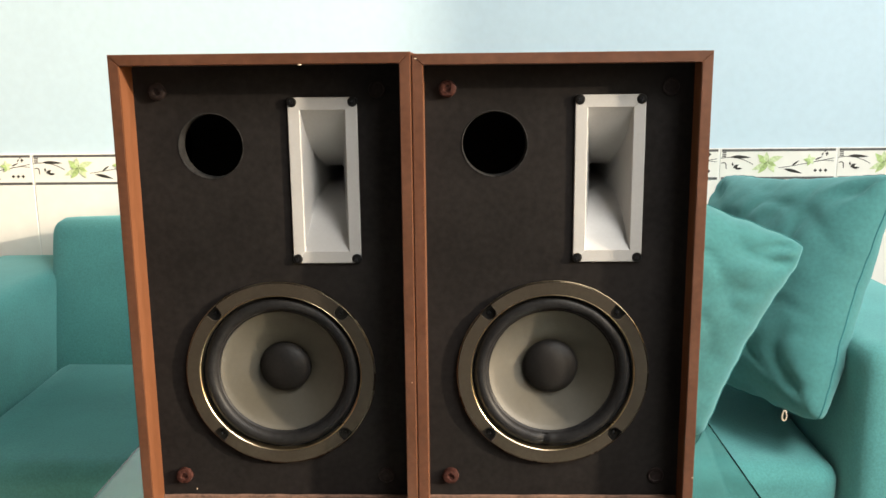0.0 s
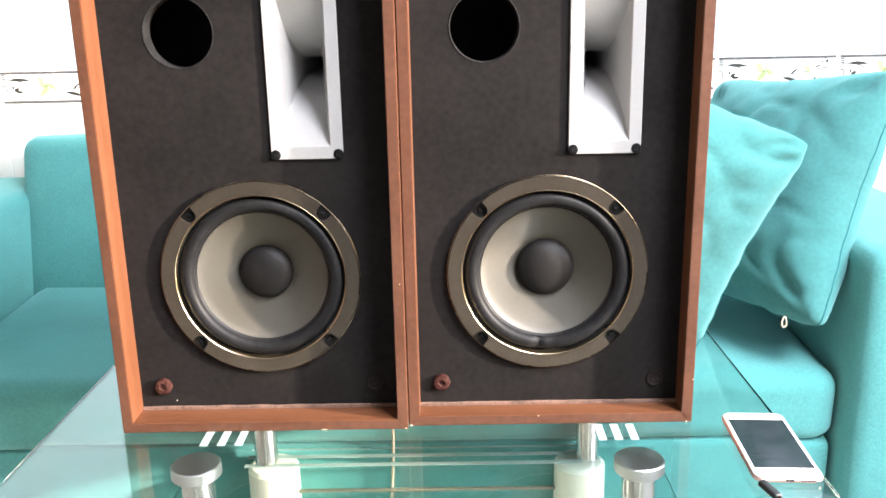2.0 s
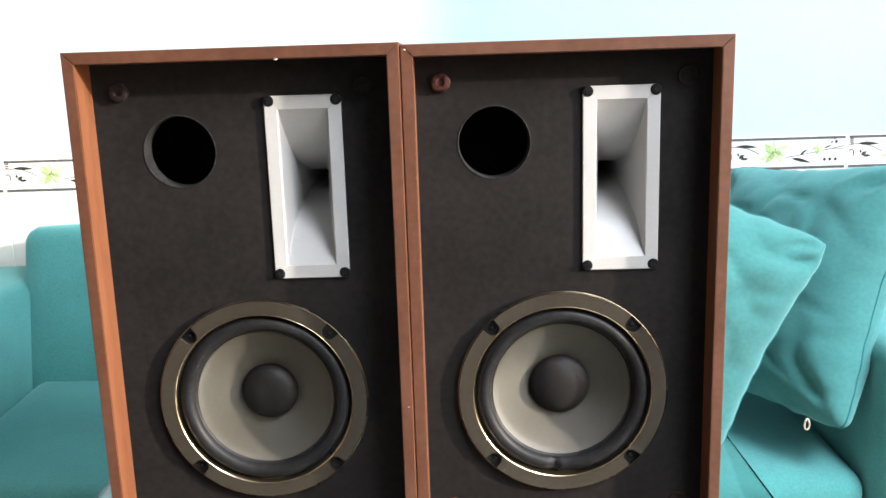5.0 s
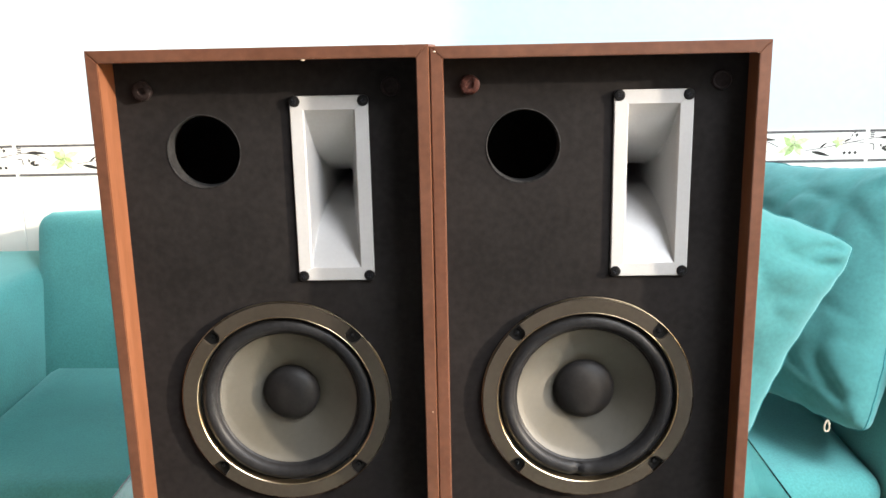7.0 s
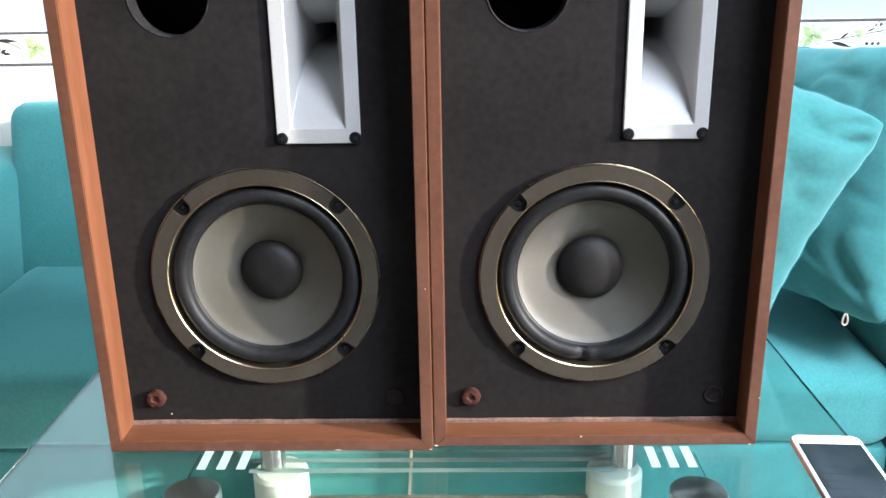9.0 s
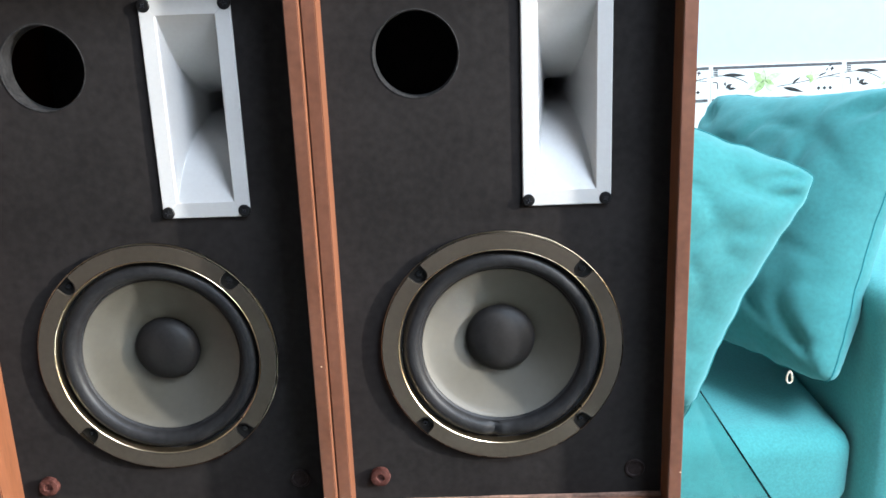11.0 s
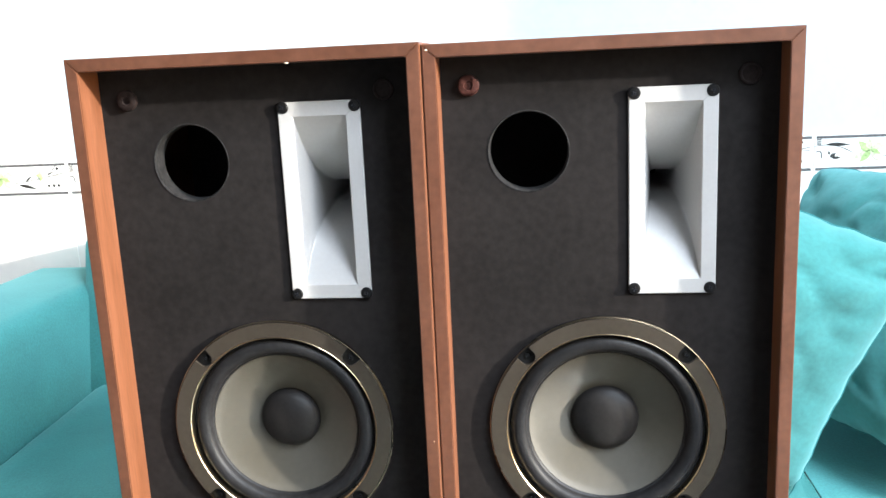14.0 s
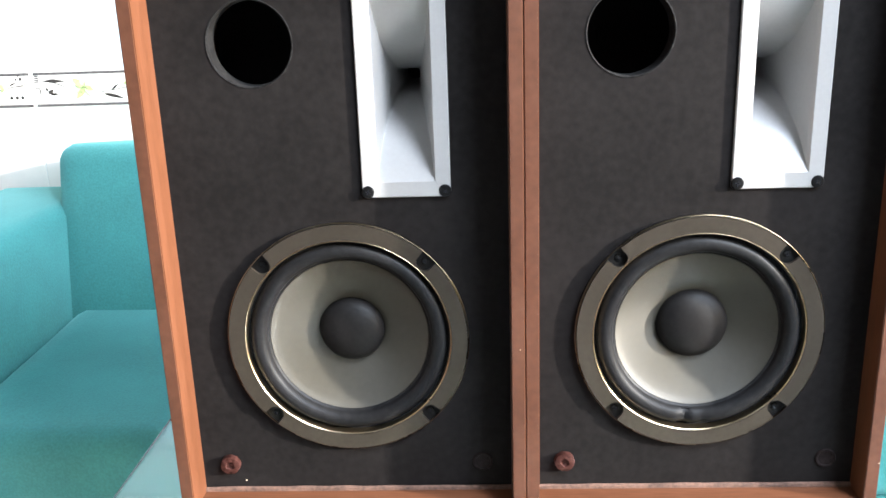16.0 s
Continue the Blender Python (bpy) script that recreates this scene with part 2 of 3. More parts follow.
def cushion(sx, sy, sz, r, puff=(0, 0, 0), n=22, rough=0.0, seed=0):
    """A padded block with round edges, faces swollen by puff, and slight dents."""
    bm = bmesh.new()
    bmesh.ops.create_cube(bm, size=2)
    bmesh.ops.subdivide_edges(bm, edges=bm.edges, cuts=n, use_grid_fill=True)
    half = Vector((sx / 2, sy / 2, sz / 2))
    for v in bm.verts:
        c = v.co.copy()
        p = Vector([math.copysign(abs(c[i]) ** 0.8, c[i]) * half[i] for i in range(3)])
        inner = Vector([max(-half[i] + r, min(half[i] - r, p[i])) for i in range(3)])
        d = p - inner
        if d.length > 1e-9:
            p = inner + d.normalized() * r
        for i in range(3):
            j, k = (i + 1) % 3, (i + 2) % 3
            w = (1 - (p[j] / half[j]) ** 2) * (1 - (p[k] / half[k]) ** 2)
            if w > 0:
                p[i] += puff[i] * w * p[i] / half[i]
        if rough:
            f = noise.noise(p * 5 + Vector((seed, 3, 7))) + 0.5 * noise.noise(p * 13 + Vector((seed, 9, 1)))
            p += p.normalized() * rough * f
        v.co = p
    return bm


# ---- the room ----
WALL_Y = 1.911
bm = bmesh.new()
box(bm, -1.60, 2.23, WALL_Y, WALL_Y + 0.15, 0, 2.9)
wall_north = part("wall_north", bm, M_WALL, smooth=False, kind="structure", label="pale blue painted wall above a band of glazed tiles")
bm = bmesh.new()
# both openings are added for the west fills, not known windows
for b in ((-2.6, -0.9, 0, 2.9), (-0.1, 1.08, 0, 2.9), (-0.9, -0.1, 0, 2.20), (-0.9, -0.1, 2.80, 2.9), (1.72, WALL_Y, 0, 2.9), (1.08, 1.72, 0, 1.12), (1.08, 1.72, 2.08, 2.9)):
    box(bm, -1.60, -1.45, *b)
# out of view; made dark only to weaken bounced light
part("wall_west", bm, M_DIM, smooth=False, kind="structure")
bm = bmesh.new()
# out of view; the gap from y 0.84 is added for the pillow fill
for b in ((-2.45, -1.20, 0, 2.9), (1.28, WALL_Y, 0, 2.9), (-1.20, 0.57, 2.65, 2.9), (-1.20, 0.57, 0, 0.40), (0.57, 0.84, 0, 2.9), (0.84, 1.28, 0, 1.42), (0.84, 1.28, 2.25, 2.9)):
    box(bm, 2.00, 2.23, *b)
part("wall_east", bm, M_PLAIN, smooth=False, kind="structure")
bm = bmesh.new()
box(bm, -1.45, 2.00, -2.6, -2.45, 0, 2.9)
part("wall_south", bm, M_PLAIN, smooth=False, kind="structure")
bm = bmesh.new()
# out of view; the hole is added to let the overhead fill in
for b in ((-1.60, 0.88, -2.6, WALL_Y + 0.15), (1.88, 2.23, -2.6, WALL_Y + 0.15), (0.88, 1.88, -2.6, -1.00), (0.88, 1.88, 0.00, WALL_Y + 0.15)):
    box(bm, *b, 2.9, 3.0)
part("ceiling", bm, M_PLAIN, smooth=False, kind="structure")
bm = bmesh.new()
box(bm, -1.60, 2.23, -2.6, WALL_Y + 0.15, -0.1, 0)
part("floor", bm, M_FLOOR, smooth=False, kind="structure", label="pale glossy floor tiles")


# ---- loudspeakers ----
CAB_D, BOARD, BAFFLE_Y = 0.237, 0.0115, 0.936


def board(bm, a, b, inward, y0, y1):
    """A mitred board with its outer edge from a to b in the front plane, as thick as BOARD."""
    a, b, n = Vector(a), Vector(b), Vector(inward)
    d = (b - a).normalized()
    ring = [a, b, b + (n - d) * BOARD, a + (n + d) * BOARD]
    vs = [[bm.verts.new((p.x, y, p.y)) for p in ring] for y in (y0, y1)]
    bm.faces.new(vs[0])
    bm.faces.new(vs[1][::-1])
    for i in range(4):
        j = (i + 1) % 4
        bm.faces.new((vs[0][i], vs[1][i], vs[1][j], vs[0][j]))
    front = [e for e in bm.edges if all(abs(v.co.y - y0) < 1e-6 for v in e.verts)]
    bmesh.ops.bevel(bm, geom=front, offset=0.0008, segments=2, affect="EDGES")
    for f in bm.faces:
        if all(abs(v.co.y - y0) < 1e-5 for v in f.verts):
            f.material_index = 1
    return bm


def arc(bm, pts, depth, y):
    """Extrudes a closed outline of (x, z) points from y to y + depth."""
    f = bm.faces.new([bm.verts.new((x, y, z)) for x, z in pts])
    geo = bmesh.ops.extrude_face_region(bm, geom=[f])
    bmesh.ops.translate(bm, verts=[v for v in geo["geom"] if isinstance(v, bmesh.types.BMVert)], vec=(0, depth, 0))


def screw(parent, x, y, z, r, turn, mat=None):
    bm = lathe([(0, -0.0012), (r * 0.5, -0.0014), (r * 0.85, -0.0010), (r, 0.0), (r, 0.002)], 20)
    s = part("screw", bm, mat or M_SCREW, parent, "black cross-head screw", m=pose(x, y, z, 0, turn, 0))
    for k in (0, 90):
        part("slot", box(bmesh.new(), -r * 0.45, r * 0.45, -0.0017, -0.0013, -r * 0.09, r * 0.09), M_BAR, s, smooth=False, m=pose(0, 0, 0, 0, k, 0))
    return s


def baffle_mesh(w, tall, recess, shift):
    """The front panel with its round port, woofer hole and horn slot cut through."""
    bm = bmesh.new()
    hx, z0, z1 = w / 2 - BOARD, BOARD, tall - BOARD
    loops = [[(-hx, z0), (hx, z0), (hx, z1), (-hx, z1)]]
    loops.append([(PORT[0] + shift + PORT[2] * math.cos(2 * math.pi * i / 48), PORT[1] + PORT[2] * math.sin(2 * math.pi * i / 48)) for i in range(48)])
    loops.append([(shift + 0.094 * math.cos(2 * math.pi * i / 48), WOOF_Z + 0.094 * math.sin(2 * math.pi * i / 48)) for i in range(48)])
    loops.append([(HORN[0] + shift + sx * 0.026, HORN[1] + sz * 0.079) for sx, sz in ((-1, -1), (1, -1), (1, 1), (-1, 1))])
    for loop in loops:
        vs = [bm.verts.new((x, recess, z)) for x, z in loop]
        for a, b in zip(vs, vs[1:] + vs[:1]):
            bm.edges.new((a, b))
    bmesh.ops.triangle_fill(bm, use_beauty=True, use_dissolve=False, edges=bm.edges)
    geo = bmesh.ops.extrude_face_region(bm, geom=bm.faces[:])
    bmesh.ops.translate(bm, verts=[v for v in geo["geom"] if isinstance(v, bmesh.types.BMVert)], vec=(0, 0.019, 0))
    return bm


PORT = (-0.0650, 0.4212, 0.0350)
HORN = (0.0578, 0.3822, 0.0373, 0.0903)
WOOF_Z, WOOF_R = 0.1640, 0.1070


def horn_mesh():
    """A flange with round corners whose mouth narrows in a curved flare to a small square throat."""
    bm = bmesh.new()
    hw, hh, mw, mh = HORN[2], HORN[3], 0.0240, 0.0765

    def ring(w, h, y, r):
        out = []
        for cx, cz, a0 in ((w - r, h - r, 0), (-w + r, h - r, 90), (-w + r, -h + r, 180), (w - r, -h + r, 270)):
            for k in range(6):
                a = radians(a0 + 18 * k)
                out.append(bm.verts.new((cx + r * math.cos(a), y, cz + r * math.sin(a))))
        return out

    rings = [ring(hw, hh, 0.001, 0.004), ring(hw, hh, -0.0022, 0.004), ring(hw - 0.0008, hh - 0.0008, -0.003, 0.0036), ring(mw + 0.0008, mh + 0.0008, -0.003, 0.0012), ring(mw, mh, -0.0022, 0.001)]
    for k in range(1, 17):
        f = k / 16
        wide = 0.0100 + (mw - 0.0100) * (1 - f) ** 1.2
        high = mh * math.exp(-2.05 * f ** 0.92)
        rings.append(ring(wide, high, 0.080 * f, 0.0008 + 0.0022 * f))
    rings.append(ring(0.0095, 0.0090, 0.19, 0.006))
    for a, b in zip(rings, rings[1:]):
        for i in range(len(a)):
            j = (i + 1) % len(a)
            bm.faces.new((a[i], b[i], b[j], a[j]))
    return bm


def loudspeaker(x0, x1, y, tall, shift, cap_r, dent, label, chips):
    w, recess = x1 - x0, BAFFLE_Y - y
    hx = w / 2
    sp = thing("loudspeaker", pose((x0 + x1) / 2, y, 0.46), label, "loudspeaker", "pair of loudspeakers on the table")
    part("side_panel", board(bmesh.new(), (-hx, tall), (-hx, 0), (1, 0), 0, CAB_D), [M_WOOD_V, M_FRONT], sp)
    part("side_panel", board(bmesh.new(), (hx, 0), (hx, tall), (-1, 0), 0, CAB_D), [M_WOOD_V, M_FRONT], sp)
    part("top_panel", board(bmesh.new(), (hx, tall), (-hx, tall), (0, -1), 0, CAB_D), [M_WOOD_H, M_FRONT], sp)
    part("bottom_panel", board(bmesh.new(), (-hx, 0), (hx, 0), (0, 1), 0, CAB_D), [M_WOOD_H, M_FRONT], sp)
    part("back_panel", box(bmesh.new(), -hx + BOARD, hx - BOARD, CAB_D - 0.014, CAB_D - 0.002, BOARD, tall - BOARD), M_RAW_SHADED, sp, "raw board back panel with the inner shade in its colour", smooth=False)
    part("baffle", baffle_mesh(w, tall, recess, shift), M_BAFFLE, sp, "matt black front baffle with a round port", smooth=False)
    horn = part("horn", horn_mesh(), M_HORN, sp, "satin silver-grey rectangular horn", m=pose(HORN[0] + shift, recess, HORN[1]))
    for i, (sx, sz) in enumerate(((-1, -1), (1, -1), (1, 1), (-1, 1))):
        screw(horn, sx * 0.0325, -0.003, sz * 0.0853, 0.0054, 17 + 41 * i)
    # woofer
    wf = part("woofer", lathe([(0.0935, 0.016), (WOOF_R - 0.001, 0.0), (WOOF_R, -0.0006), (WOOF_R, -0.0010), (WOOF_R - 0.0010, -0.0014), (0.0918, -0.0014), (0.0910, -0.0010), (0.0908, 0.010), (0.0935, 0.016)], 96), M_DARKMETAL, sp, "woofer with dark bronze frame ring", m=pose(shift, recess, WOOF_Z))
    part("inner_rim", lathe([(0.0920, -0.0054), (0.0914, -0.0060), (0.0908, -0.0054), (0.0899, 0.004), (0.0914, 0.007)], 96, closed=True), M_BRASS, wf, "thin yellow plated inner rim")
    part("outer_rim", lathe([(WOOF_R + 0.0002, -0.0012), (WOOF_R + 0.0002, -0.0044), (WOOF_R - 0.0003, -0.0047), (WOOF_R - 0.0006, -0.0030)], 96, closed=True), M_OUTER, wf, "thin yellow plated outer rim")
    for q in range(4):
        mid, half = radians(90 + 90 * q), radians(45)
        notch = [(0.0006, 0.0921)] + [(0.0074 * math.sin(radians(10 + 16 * k)), 0.1000 - 0.0074 * math.cos(radians(10 + 16 * k))) for k in range(6)] + [(0.0078, WOOF_R - 0.0012)]
        inner = [(0.0921, mid + half * (1 - k / 10)) for k in range(1, 20)]
        outer = [(WOOF_R - 0.0012, mid - half * 0.92 + half * 0.092 * k) for k in range(1, 20)]
        ring = [(r, mid + half - c / r) for c, r in notch[::-1]] + inner + [(r, mid - half + c / r) for c, r in notch] + outer
        pts, outer = [(r * math.cos(a), r * math.sin(a)) for r, a in ring], []
        bm = bmesh.new()
        arc(bm, pts + outer, -0.0030, -0.0030)
        part("gasket", bm, M_GASKET, wf, "dark bronze gasket segment", smooth=False)
        a = radians(45 + 90 * q)
        screw(wf, 0.1000 * math.cos(a), -0.0014, 0.1000 * math.sin(a), 0.0034, 20 + 37 * q, M_PIT)
    sur = [(0.0914, 0.002), (0.0885, 0.0030)] + [(0.0805 + 0.0075 * math.cos(math.pi * k / 10), 0.0032 - 0.0080 * math.sin(math.pi * k / 10)) for k in range(11)] + [(0.0714, 0.0046), (0.0695, 0.0066)]
    roll = lathe(sur, 128)
    for v in roll.verts:
        a, r = math.atan2(v.co.z, v.co.x), math.hypot(v.co.x, v.co.z)
        if 0.0735 < r < 0.0895:
            v.co.y += dent * math.exp(-((a + 1.68) / 0.055) ** 2) + 0.35 * dent * math.exp(-((a + 1.50) / 0.09) ** 2) + 0.0003 * noise.noise(Vector((3 * math.cos(a), 3 * math.sin(a), 40 * r)))
    part("surround", roll, M_RUBBER, wf, "black rubber roll surround")
    cone = [(0.0712, 0.0050)] + [(0.0708 - 0.0408 * k / 12, 0.0046 + 0.0200 * (k / 12) ** 0.86) for k in range(13)]
    part("cone", lathe(cone, 128), M_CONE, wf, "smooth grey cone")
    cap = [(cap_r * math.cos(radians(90 * k / 10)), 0.0240 - 0.0150 * math.sin(radians(90 * k / 10))) for k in range(10)] + [(0, 0.0090)]
    part("dust_cap", lathe(cap, 64), M_CAP, wf, "black domed dust cap")
    part("port_sleeve", lathe([(PORT[2] + 0.0012, -0.0002), (PORT[2] + 0.0002, -0.0005), (PORT[2] - 0.0007, 0.0004), (PORT[2] - 0.0008, 0.0195), (PORT[2] - 0.0001, 0.0195)], 64), M_EDGE, sp, "worn dark grey rim of the round port", m=pose(PORT[0] + shift, recess, PORT[1]))
    for sx in (-1, 1):
        for z in (0.040, 0.480):
            if sx < 0:
                bm = lathe([(0.0, -0.0034), (0.0034, -0.0036), (0.0040, -0.0052), (0.0074, -0.0054), (0.0088, -0.0048), (0.0092, -0.0020), (0.0094, 0.004)], 28)
                for v in bm.verts:
                    v.co += Vector((1, 0.8, 1)) * 0.0009 * noise.noise(v.co * 260 + Vector((x0 * 50, z * 30, 1)))
            else:
                bm = lathe([(0.0, -0.0006), (0.0066, -0.0008), (0.0072, -0.0016), (0.0086, -0.0018), (0.0093, -0.0008), (0.0094, 0.004)], 28)
            # right pegs and the left cabinet's upper left peg carry painted shade
            part("peg_socket", bm, M_PEG if sx < 0 and (shift < 0 or z < 0.2) else M_PEG_SHADED, sp, "red-brown grille peg socket" if sx < 0 else "red-brown grille peg socket with shade put into its colour", m=pose(sx * 0.1177, recess, z))
    bm = bmesh.new()
    n = 60
    tops = [BOARD + 0.0038 + 0.0007 * noise.noise(Vector((k * 0.23, shift * 900, 2))) for k in range(n + 1)]
    xs = [-hx + BOARD + 0.0002 + (w - 2 * BOARD - 0.0004) * k / n for k in range(n + 1)]
    rows = [[bm.verts.new((x, recess - d, min(BOARD + 0.0002 + f * 0.0060, z - e))) for x, z in zip(xs, tops)] for d, f, e in ((0.0030, 0.0, 0.0), (0.0026, 0.5, 0.0009), (0.0014, 1.0, 0.0), (0.0001, 1.0, 0.0))]
    for p, q in zip(rows, rows[1:]):
        for k in range(n):
            bm.faces.new((p[k], p[k + 1], q[k + 1], q[k]))
    part("batten", bm, M_DUST, sp, "pale dusty batten along the lower joint")
    if shift > 0:
        bm = bmesh.new()
        bmesh.ops.create_icosphere(bm, subdivisions=2, radius=0.0008)
        part("paint_speck", bm, M_CHIP, sp, "pale speck on the baffle", m=pose(-0.1050, recess, 0.0220))
    for cx, cz, n in chips:
        bm = bmesh.new()
        bmesh.ops.create_icosphere(bm, subdivisions=2, radius=1)
        for v in bm.verts:
            f = 1 + 0.35 * noise.noise(v.co * 1.7 + Vector((cx * 90, 0, cz * 40)))
            v.co = Vector((v.co.x * 0.0024 * n * f, v.co.y * 0.0007, v.co.z * 0.0008 * f))
        part("chip", bm, M_CHIP, sp, "pale chipped spot", m=pose(cx, 0.0003, cz))
    return sp


loudspeaker(-0.3660, -0.0550, 0.901, 0.518, 0.0008, 0.0296, 0.0, "brown wood loudspeaker with silver horn and grey woofer", ((0.0645, 0.0010, 1.6), (0.0425, 0.5060, 0.8), (0.1530, 0.0010, 0.7), (0.1515, 0.1650, 0.3)))
loudspeaker(-0.0540, 0.2535, 0.908, 0.516, -0.0027, 0.0318, 0.0035, "brown wood loudspeaker with silver horn and shaded woofer", ((-0.0130, 0.0100, 0.5), (0.1480, 0.0008, 0.5), (-0.1518, 0.0008, 0.8), (-0.1500, 0.5110, 0.6), (0.1526, 0.0500, 0.35)))

# ---- table ----
def slab(w, length, z0, z1, r, soft):
    """A flat slab with round corners and softened rims."""
    bm = bmesh.new()
    pts = []
    for cx, cy, a0 in ((w / 2 - r, length / 2 - r, 0), (-w / 2 + r, length / 2 - r, 90), (-w / 2 + r, -length / 2 + r, 180), (w / 2 - r, -length / 2 + r, 270)):
        pts += [(cx + r * math.cos(radians(a0 + 15 * k)), cy + r * math.sin(radians(a0 + 15 * k))) for k in range(7)]
    rings = []
    for f, z in ((1 - 2 * soft / w, z0), (1, z0 + soft), (1, z1 - soft), (1 - 2 * soft / w, z1)):
        rings.append([bm.verts.new((x * f, y * (1 - (1 - f) * w / length), z)) for x, y in pts])
    for p, q in zip(rings, rings[1:]):
        for i in range(len(p)):
            j = (i + 1) % len(p)
            bm.faces.new((p[i], p[j], q[j], q[i]))
    bm.faces.new(rings[0][::-1])
    bm.faces.new(rings[-1])
    return bm


TX0, TX1, TY0, TY1, TZ = -0.4515, 0.3500, 0.10, 1.235, 0.460
table = thing("coffee_table", pose(0, 0, 0), "glass coffee table with chrome legs and frosted stripes", "table")
part("glass_top", slab(TX1 - TX0, TY1 - TY0, TZ - 0.0105, TZ - 0.0005, 0.020, 0.0012), M_GLASS, table, "clear greenish glass top", smooth=False, m=pose((TX0 + TX1) / 2, (TY0 + TY1) / 2, 0))
shelf = part("glass_shelf", box(bmesh.new(), TX0 + 0.06, TX1 - 0.06, TY0 + 0.06, 1.2345, 0.250, 0.258, 0.001), M_GLASS, table, "clear glass lower shelf", smooth=False)
shelf.visible_shadow = False
for lx, ly, inward in ((-0.271, 0.843, 0), (0.183, 0.841, 0), (-0.282, 1.190, 0.009), (0.187, 1.190, -0.011), (-0.271, 0.215, 0), (0.183, 0.215, 0)):
    cap = [(0, TZ - 0.012), (0.0240, TZ - 0.012), (0.0255, TZ - 0.0135), (0.0255, TZ - 0.024), (0.0240, TZ - 0.0255), (0.0160, TZ - 0.0260)]
    leg = part("leg", upright([(0.0170, TZ - 0.025), (0.0170, 0.2605)]), M_CHROME, table, "polished chrome leg", m=pose(lx, ly, 0))
    part("disc", upright(cap), M_BRUSHED, leg, "turned steel disc under the glass")
    part("foot", upright([(0.0, 0.2490), (0.032, 0.2490), (0.037, 0.244), (0.037, 0.004), (0.035, 0.0), (0, 0.0)]), M_CREAM, leg, "cream plastic foot", m=pose(inward, 0, 0))
part("crossbar", box(bmesh.new(), -0.240, 0.142, 1.180, 1.186, 0.206, 0.2105, 0.0012), M_BARE, table, "thin dull beige bar between the rear feet")
for k in range(3):
    y = 1.171 + 0.0255 * k
    part("frosted_stripe", box(bmesh.new(), -0.312, 0.176, y, y + 0.009, 0.2586, 0.2592), M_FROST, table, smooth=False)
    for x in (-0.2765 + 0.019 * k, 0.1545 + 0.0172 * k):
        part("frosted_slash", box(bmesh.new(), 0.978 * x - 0.0042, 0.978 * x + 0.0042, 0.870, 0.906, TZ - 0.0004, TZ - 0.0001), M_FROST, table, smooth=False)

# ---- phone and cables ----
phone = thing("phone", pose(0.3150, 0.8455, TZ, 0, 0, -3.5), "white phone with rose metal edge lying on the glass", "phone")
part("body", slab(0.0660, 0.1370, 0.0002, 0.0066, 0.0090, 0.0022), M_ROSE, phone, "rose metal body")
part("face", slab(0.0640, 0.1350, 0.0050, 0.0072, 0.0080, 0.0008), M_PHONE, phone, "white front face")
screen = part("screen", box(bmesh.new(), -0.0285, 0.0285, -0.051, 0.051, 0.0068, 0.00735), M_SCREEN, phone, "dark glossy screen", smooth=False)
for k, (w, z) in enumerate(((0.018, 0.012), (0.022, 0.0), (0.016, -0.012), (0.020, -0.024), (0.026, -0.036))):
    part("screen_bar", box(bmesh.new(), -0.024, -0.024 + w, z, z + 0.0045, 0.0072, 0.00745), M_BAR, screen, smooth=False)
part("port_slot", box(bmesh.new(), -0.0045, 0.0045, -0.0687, -0.066, 0.0022, 0.0048, 0.0008), M_BAR, phone, "dark charging slot")
for k in range(6):
    part("grille_hole", box(bmesh.new(), 0.0105 + 0.0027 * k, 0.0120 + 0.0027 * k, -0.0687, -0.0665, 0.0028, 0.0043), M_BAR, phone, smooth=False)
plug = thing("charging_cable", pose(0.283, 0.775, TZ), "black charging cable with plug lying by the phone", "cable")
part("plug", box(bmesh.new(), -0.0042, 0.0042, -0.028, 0.0, 0.0005, 0.0070, 0.0022, 3), M_CABLE, plug, m=pose(0, 0, 0, 0, 0, 14))
part("cord", tube([(0.0070 + 0.012 * math.sin(k / 5), -0.028 - 0.045 * k, 0.0042) for k in range(12)], 0.0022), M_CABLE, plug)
for wx in (-0.1020, 0.1790):
    part_wire = part("speaker_wire", tube([(wx, 1.245, 0.56), (wx + 0.002, 1.240, 0.47), (wx + 0.003, 1.236, 0.440), (wx + 0.004, 1.218, 0.425)] + [(wx + 0.005 * math.sin(k * 0.9), 1.2120, 0.40 - 0.06 * k) for k in range(7)], 0.0022), M_WIRE, None, "thin beige speaker wire hanging behind the table")
    tagged(part_wire, category="cable", group="speaker wires")

# ---- sofa ----
sofa = thing("sofa", pose(0, 0, 0), "teal velour sofa with square padded arms", "sofa")
SOFA_X0, SOFA_X1 = -0.830, 0.564
MID = (SOFA_X0 + SOFA_X1) / 2
SEAT_W = (SOFA_X1 - SOFA_X0) / 2
part("base", cushion(2 * SEAT_W - 0.01, 0.61, 0.190, 0.014), M_TEAL, sofa, m=pose(MID, 1.529, 0.172))
part("seat_cushion", cushion(2 * SEAT_W - 0.004, 0.50, 0.116, 0.032, (0, 0.004, 0.006), n=40, rough=0.0016, seed=2), M_TEAL, sofa, m=pose(MID, 1.468, 0.3275, 2.2, 0, 0))
